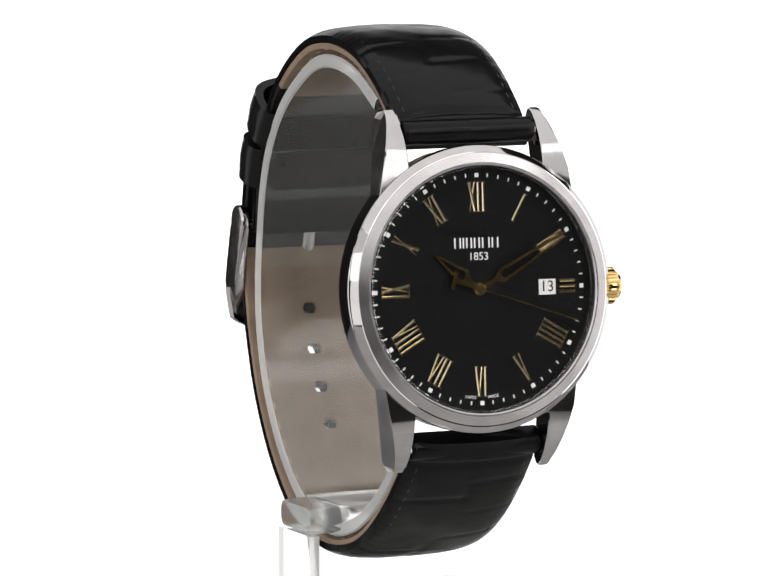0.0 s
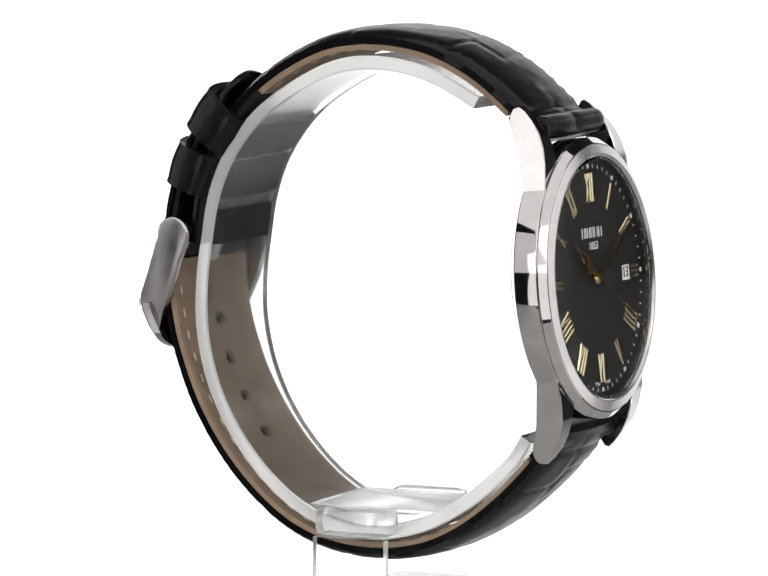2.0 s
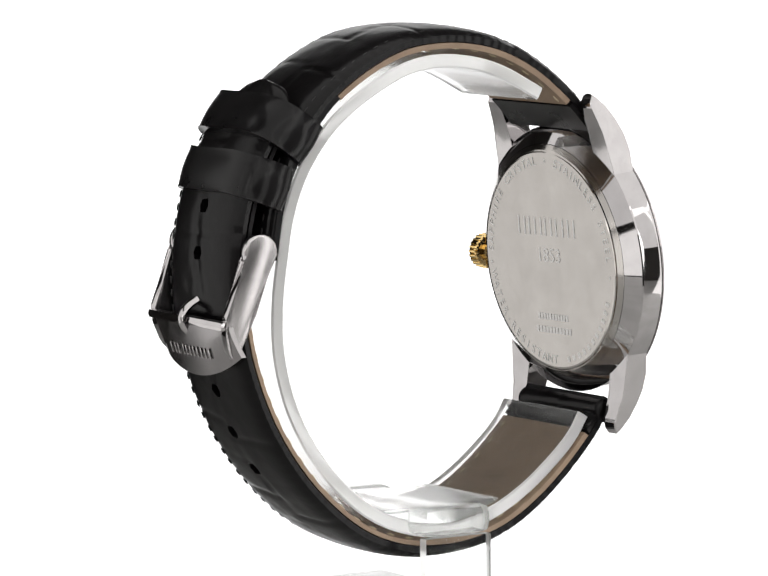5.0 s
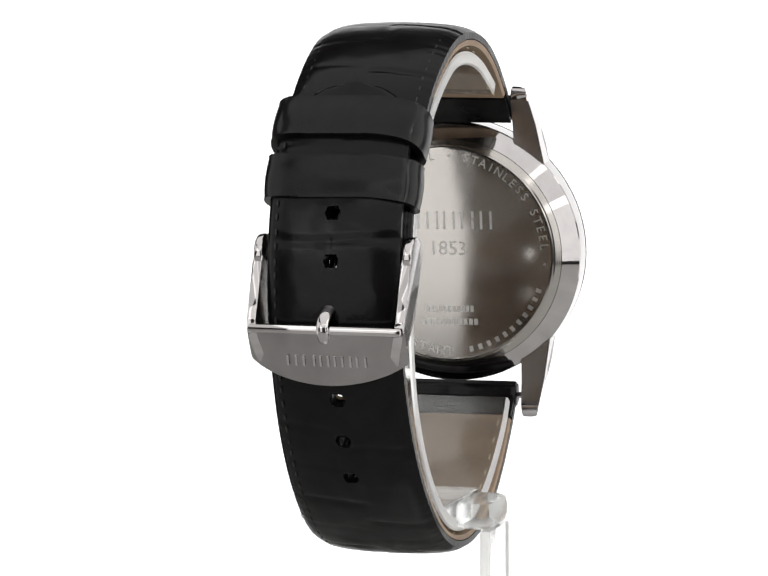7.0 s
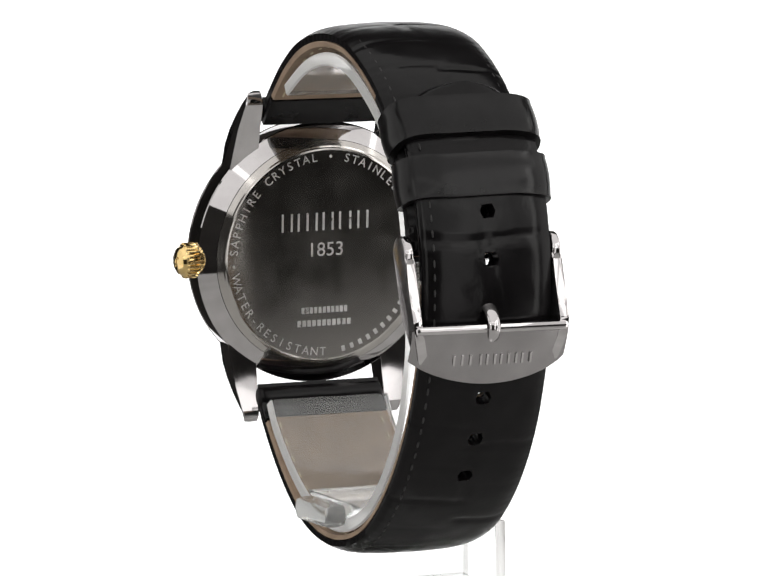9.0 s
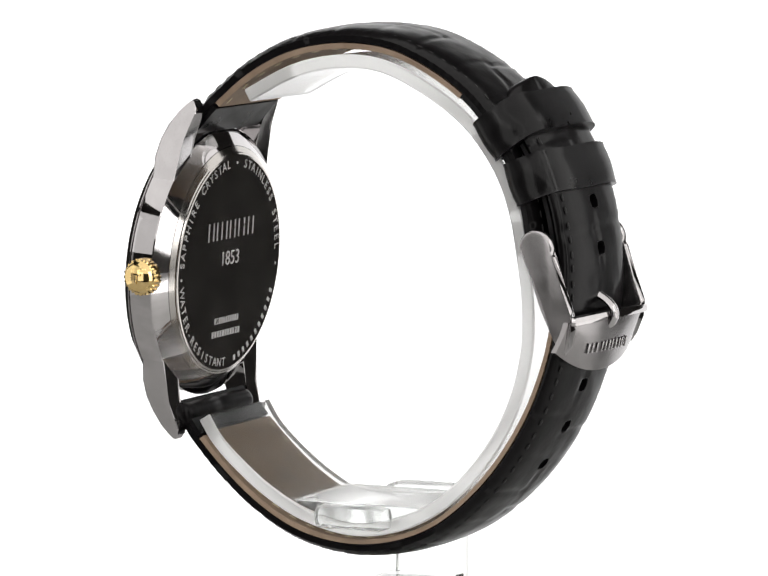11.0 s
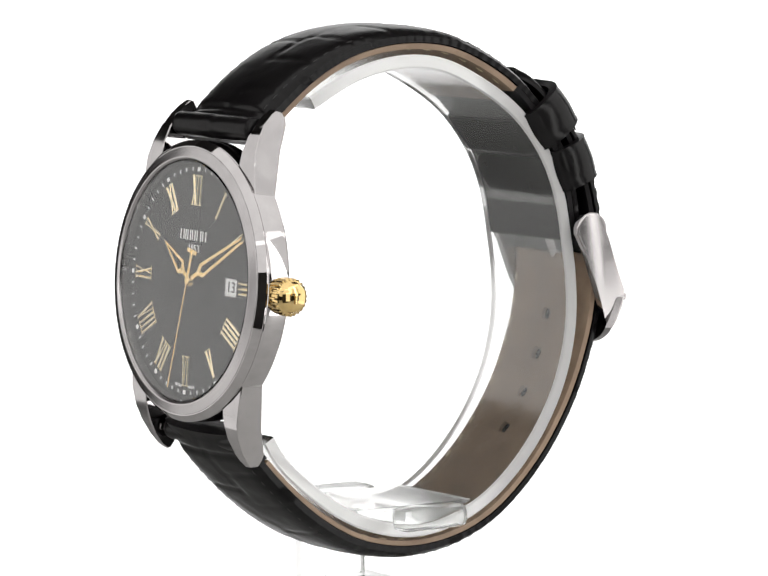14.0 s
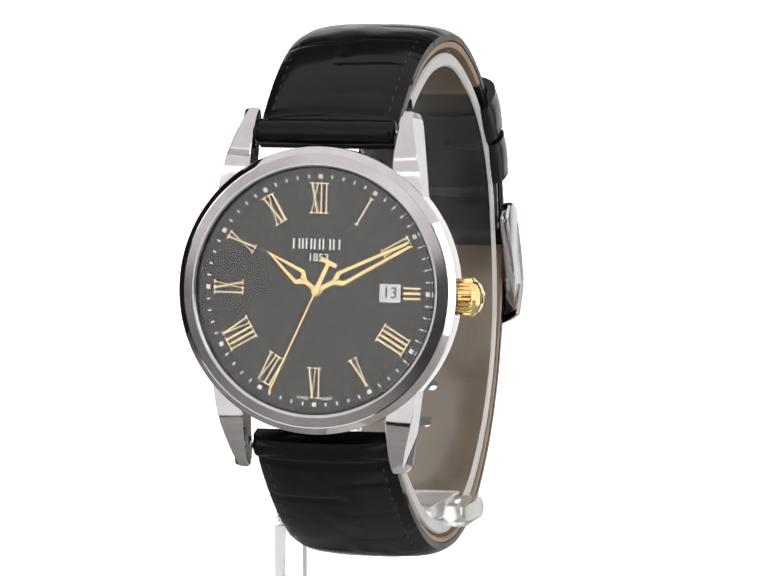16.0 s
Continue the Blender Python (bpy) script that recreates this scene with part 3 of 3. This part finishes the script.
def strap():
    def wide_up(s, length):
        return 18.9 - 0.2 * s / length + 0.7 * math.sin(math.pi * min(s / length, 1.0)) + 0.035 * math.sin(s * 4.2 + 2.5 * noise.noise((s * 0.25, 3.0, 1.0))) + 0.2 * math.exp(-s / 2.5)

    def wide_low(s, length):
        return 18.9 - 0.4 * s / length + 0.6 * math.sin(math.pi * min(s / length / 0.65, 1.0)) + 0.035 * math.sin(s * 4.2 + 2.5 * noise.noise((s * 0.25, 3.0, 1.0))) + 0.2 * math.exp(-s / 2.5)

    low_len = spline(LOWER, 200)[2]
    upper = part("upper_strap", strap_layer(UPPER, 190, wide_up, -0.65, lambda s, n: 1.75 - 0.35 * s / n, relief=1.0, crown=0.8, seed=2.0), LEATHER, WATCH, "short black embossed leather strap half", smooth=60)
    part("lining", strap_layer(UPPER, 150, lambda s, n: wide_up(s, n) - 0.1, 1.76, 2.55, span=(0.07, 0.66), pinch=0.985), LINING, upper, "tan leather lining")
    part("turned_end", strap_layer(UPPER, 150, lambda s, n: wide_up(s, n) - 0.2, 1.76, 2.5, span=(0.0, 0.068)), SMOOTH, upper)
    part("turned_end", strap_layer(UPPER, 150, lambda s, n: wide_up(s, n) - 0.2, 1.5, 2.3, span=(0.662, 1.0)), MATTE, upper)
    # each half is rolled round its spring bar
    rolls = []
    for y, z in ((-27.3, 20.9), (-29.1, -21.2)):
        bm = spin([(0, -9.58), (1.45, -9.58), (1.62, -9.45), (1.70, -8.9), (1.66, -7.6), (1.72, -6.2), (1.70, -3.2), (1.73, -0.6), (1.66, 0.0), (1.73, 0.6), (1.70, 3.2), (1.72, 6.2), (1.66, 7.6), (1.70, 8.9), (1.62, 9.45), (1.45, 9.58), (0, 9.58)], 36, "x")
        rolls.append((bm, pose(skew(y) * MM, y * MM, z * MM)))
    part("rolled_end", rolls[0][0], LEATHER, upper, "rolled strap end round the spring bar", rolls[0][1], 60)
    # six punched holes run up the long half; one is taken by the buckle's tongue
    line = spline(LOWER, 400)[0]
    pin = next(i for i, p in enumerate(line) if p.x > 20 and p.y > -2.6) / 400 * low_len
    holes = [pin + k * 6.3 for k in (-4, -3, -2, -1, 1, 2)]
    lower = part("lower_strap", strap_layer(LOWER, 270, wide_low, -0.65, lambda s, n: 1.65 - 0.4 * s / n, holes=holes, relief=1.0, crown=0.8, seed=5.0, tip=9.0), LEATHER, WATCH, "long black embossed leather strap half with punched holes", smooth=60)
    split = (pin + 3.15) / low_len
    part("lining", strap_layer(LOWER, 270, lambda s, n: wide_low(s, n) - 0.1, 1.66, 2.3, holes=holes[:4], span=(0.05, split), pinch=0.985), LINING, lower, "tan leather lining")
    part("turned_end", strap_layer(LOWER, 270, lambda s, n: wide_low(s, n) - 0.1, 1.66, 2.3, holes=holes[4:], span=(split + 0.004, 0.93), pinch=0.985), MATTE, lower)
    part("turned_end", strap_layer(LOWER, 270, lambda s, n: wide_low(s, n) - 0.2, 1.66, 2.3, span=(0.0, 0.049)), SMOOTH, lower)
    part("rolled_end", rolls[1][0], LEATHER, lower, "rolled strap end round the spring bar", rolls[1][1], 60)
    for u in (-0.86, 0.86):
        part("stitching", stitches(UPPER, 0.06, u, 18.8, 5, 0.98), THREAD, upper, "black edge stitching")
        part("stitching", stitches(LOWER, 0.06, u, 18.6, 5, 0.95), THREAD, lower, "black edge stitching")
        part("lining_stitching", stitches(UPPER, 2.56, u, 18.8, 7, 0.65, 3.4, 1.5), CREAM, upper, "cream stitching on the lining")
        part("lining_stitching", stitches(LOWER, 2.32, u, 18.6, 8, 0.75, 3.4, 1.5), CREAM, lower, "cream stitching on the lining")


strap()


def keeper(y, z, lean, deep, name, label, long=6.0, wide=21.2):
    """A leather loop round both strap halves: a rounded band, swept round the strap's section."""
    bm = bmesh.new()
    ring = []
    n = 40
    for thick in (0.0, 1.0):
        hw, hd, rad = wide / 2 - thick, deep / 2 - thick, 2.0 - thick * 0.8
        loop = []
        for k in range(n):
            a = 2 * math.pi * k / n
            c, s = math.cos(a), math.sin(a)
            x = math.copysign(abs(c) ** 0.42, c) * hw
            d = math.copysign(abs(s) ** 0.5, s) * hd
            loop.append((x * (1 - 0.13 * max(0.0, d / hd) ** 1.5), d))
        ring.append(loop)
    rows = []
    for loop, t, grow in ((ring[1], -long / 2, 0), (ring[0], -long / 2, -0.15), (ring[0], -long / 2 + 0.45, 0.12), (ring[0], -long / 4, 0.22), (ring[0], 0, 0.28), (ring[0], long / 4, 0.22), (ring[0], long / 2 - 0.45, 0.12), (ring[0], long / 2, -0.15), (ring[1], long / 2, 0)):
        rows.append([bm.verts.new((x + math.copysign(grow, x), d + math.copysign(grow, d), t + 0.12 * math.sin(x * 0.5 + t))) for x, d in loop])
    for a, b in zip(rows, rows[1:] + rows[:1]):
        for j in range(n):
            bm.faces.new((a[j], a[(j + 1) % n], b[(j + 1) % n], b[j]))
    part(name, bm, SMOOTH, WATCH, label, pose(skew(y) * MM, y * MM, z * MM, 0, 0, -3) @ pose(0, -0.1 * MM, 0, lean), 50)


keeper(22.1, 20.6, 36, 8.6, "free_keeper", "sliding black leather strap loop")
keeper(26.0, 13.9, 21, 7.7, "fixed_keeper", "fixed black leather strap loop")


def buckle():
    frame_at = pose(0, 0.8 * MM, 0) @ pose(0, 30 * MM, 0, 0, 0, -4) @ pose(0, -30 * MM, 0)
    # crescent front plate, bowed round the wrist
    bm = bmesh.new()
    rows = []
    nx = 28
    for i in range(nx + 1):
        x = -11.2 + 22.4 * i / nx
        u = x / 11.2
        low = -12.7 + 2.9 * u * u + 0.4 * u ** 8
        row = []
        for k in range(7):
            f = k / 6
            z = -5.2 + (low + 5.2) * f
            y = 32.95 - 1.9 * f ** 1.3 - 0.6 * u * u - 0.4 * abs(u) ** 8
            row.append((x, y, z))
        rows.append(row)
    outer = [[bm.verts.new(p) for p in row] for row in rows]
    inner = [[bm.verts.new((p[0] * 0.97, p[1] - 0.9, p[2])) for p in row] for row in rows]
    for i in range(nx):
        for k in range(6):
            bm.faces.new((outer[i][k], outer[i][k + 1], outer[i + 1][k + 1], outer[i + 1][k]))
            bm.faces.new((inner[i][k], inner[i + 1][k], inner[i + 1][k + 1], inner[i][k + 1]))
        for k in (0, 6):
            bm.faces.new((outer[i][k], outer[i + 1][k], inner[i + 1][k], inner[i][k]))
    for i in (0, nx):
        for k in range(6):
            bm.faces.new((outer[i][k], outer[i][k + 1], inner[i][k + 1], inner[i][k]))
    root = part("buckle", bm, GREYED, WATCH, "polished steel pin buckle with crescent plate", frame_at, 50)
    # raised rim along the plate's upper edge
    part("rim", block(bmesh.new(), (-10.9, 10.9), (31.5, 33.0), (-5.75, -4.45), bevel=0.55), STEEL, root)
    # two side arms, club shaped in profile
    outline = []
    lobe, r = (26.9, 4.6), 2.55
    for k in range(13):
        a = radians(-25 + 215 * k / 12)
        outline.append((lobe[0] + r * math.cos(a), lobe[1] + r * math.sin(a)))
    outline += [(26.2, 0.6), (27.7, -3.6), (29.2, -7.4), (30.1, -9.6), (30.8, -9.8), (31.5, -8.6), (32.2, -6.3), (32.3, -3.8), (31.0, -0.8)]
    for sx in (-1, 1):
        bm = bmesh.new()
        a = [bm.verts.new((sx * (9.9 - 0.26 * max(0.0, -5.0 - z)), y, z)) for y, z in outline]
        b = [bm.verts.new((sx * (11.2 - 0.26 * max(0.0, -5.0 - z)), y, z)) for y, z in outline]
        bm.faces.new(a), bm.faces.new(b[::-1])
        for i in range(len(a)):
            j = (i + 1) % len(a)
            bm.faces.new((a[i], b[i], b[j], a[j]))
        bmesh.ops.bevel(bm, geom=[e for e in bm.edges if abs(e.verts[0].co.x - e.verts[1].co.x) < 0.1], offset=0.35, segments=3, affect="EDGES", profile=0.5)
        bm.normal_update()
        for f in bm.faces:
            if abs(f.normal.x) < 0.96:
                f.material_index = 1
        part("side_arm", bm, [SATIN, STEEL], root, "satin steel arm with a polished rim", smooth=35)
    part("hinge_bar", spin([(0, -10.2), (0.55, -10.2), (0.55, 10.2), (0, 10.2)], 20, "x"), STEEL, root, at=pose(0, 26.6 * MM, 4.7 * MM))
    # tongue: hooked through the strap, resting on the rim
    bm = bmesh.new()
    path = [(27.2, 4.2), (28.2, 1.5), (29.2, -0.6), (30.6, -2.2), (32.3, -3.2), (33.3, -4.5), (33.2, -5.8), (32.4, -6.7)]
    pts, tan, _ = spline(path, 18)
    rows = []
    for i, (p, t) in enumerate(zip(pts, tan)):
        n = Vector((-t.y, t.x))
        k = i / 18
        w, h = 1.0 * (1 - 0.25 * k ** 3), 0.55 * (1 - 0.35 * k ** 4)
        rows.append([bm.verts.new((w * math.cos(a), p.x + n.x * h * math.sin(a), p.y + n.y * h * math.sin(a))) for a in [2 * math.pi * q / 12 for q in range(12)]])
    for a, b in zip(rows, rows[1:]):
        for j in range(12):
            bm.faces.new((a[j], a[(j + 1) % 12], b[(j + 1) % 12], b[j]))
    bm.faces.new(rows[0]), bm.faces.new(rows[-1][::-1])
    part("tongue", bm, STEEL, root, "rounded steel tongue")
    # engraved wordmark as plain bars
    for x0, w in ((-5.9, 1.7), (-3.8, 0.6), (-2.7, 1.6), (-0.7, 1.6), (1.3, 2.0), (3.9, 1.7)):
        u = (x0 + w / 2) / 11.2
        y = 33.12 - 1.9 * 0.58 ** 1.3 - 0.9 * u * u
        bm = block(bmesh.new(), (x0 + 0.1, x0 + 0.42), (-0.14, 0.09), (-0.75, 0.75), bevel=0.06)
        if w > 1.0:
            block(bm, (x0 + w - 0.42, x0 + w - 0.1), (-0.14, 0.09), (-0.75, 0.75), bevel=0.06)
        part("wordmark_bar", bm, STEEL, root, at=pose(0, y * MM, -9.3 * MM, -16))


buckle()


# ---- what moves: the display turns steadily, the pointers run ----
def turned(angle, lift):
    return CASE @ pose(0, lift * MM, 0) @ pose(0, 0, 0, 0, angle, 0)


def motions():
    # about 20 degrees a second, with the slight unevenness of a cheap turntable
    lag = ((0, 0.5), (1.5, -0.1), (2.5, -0.3), (3.5, -1.2), (6, 0.2), (7, 0.6), (8, 0.2), (11, -0.1), (12.25, -0.8), (14.5, 0.2), (16, 0.4))

    def angle(t):
        return 24.0 + 20.0125 * t + float(np.interp(t, [k for k, _ in lag], [d for _, d in lag]))

    times = sorted({k * 0.5 for k in range(33)} | {0.1, 15.9})
    for thing in (WATCH, STAND):
        walk(thing, [(t, pose(0, 0, 0, 0, 0, angle(t))) for t in times])
    rows = [(0.0, turned(18 * 6, LIFT["second_hand"]))]
    for k in range(16):
        tick = k + 0.75
        rows.append((tick - 0.034, turned((18 + k) * 6, LIFT["second_hand"])))
        rows.append((tick + 0.034, turned((19 + k) * 6, LIFT["second_hand"])))
    rows.append((16.0, turned(34 * 6, LIFT["second_hand"])))
    walk(SECOND, rows)
    walk(MINUTE, [(t, turned(61.0 + 0.1 * t, LIFT["minute_hand"])) for t in (0.0, 16.0)])
    walk(HOUR, [(t, turned(305.5 + t / 120, LIFT["hour_hand"])) for t in (0.0, 16.0)])


motions()
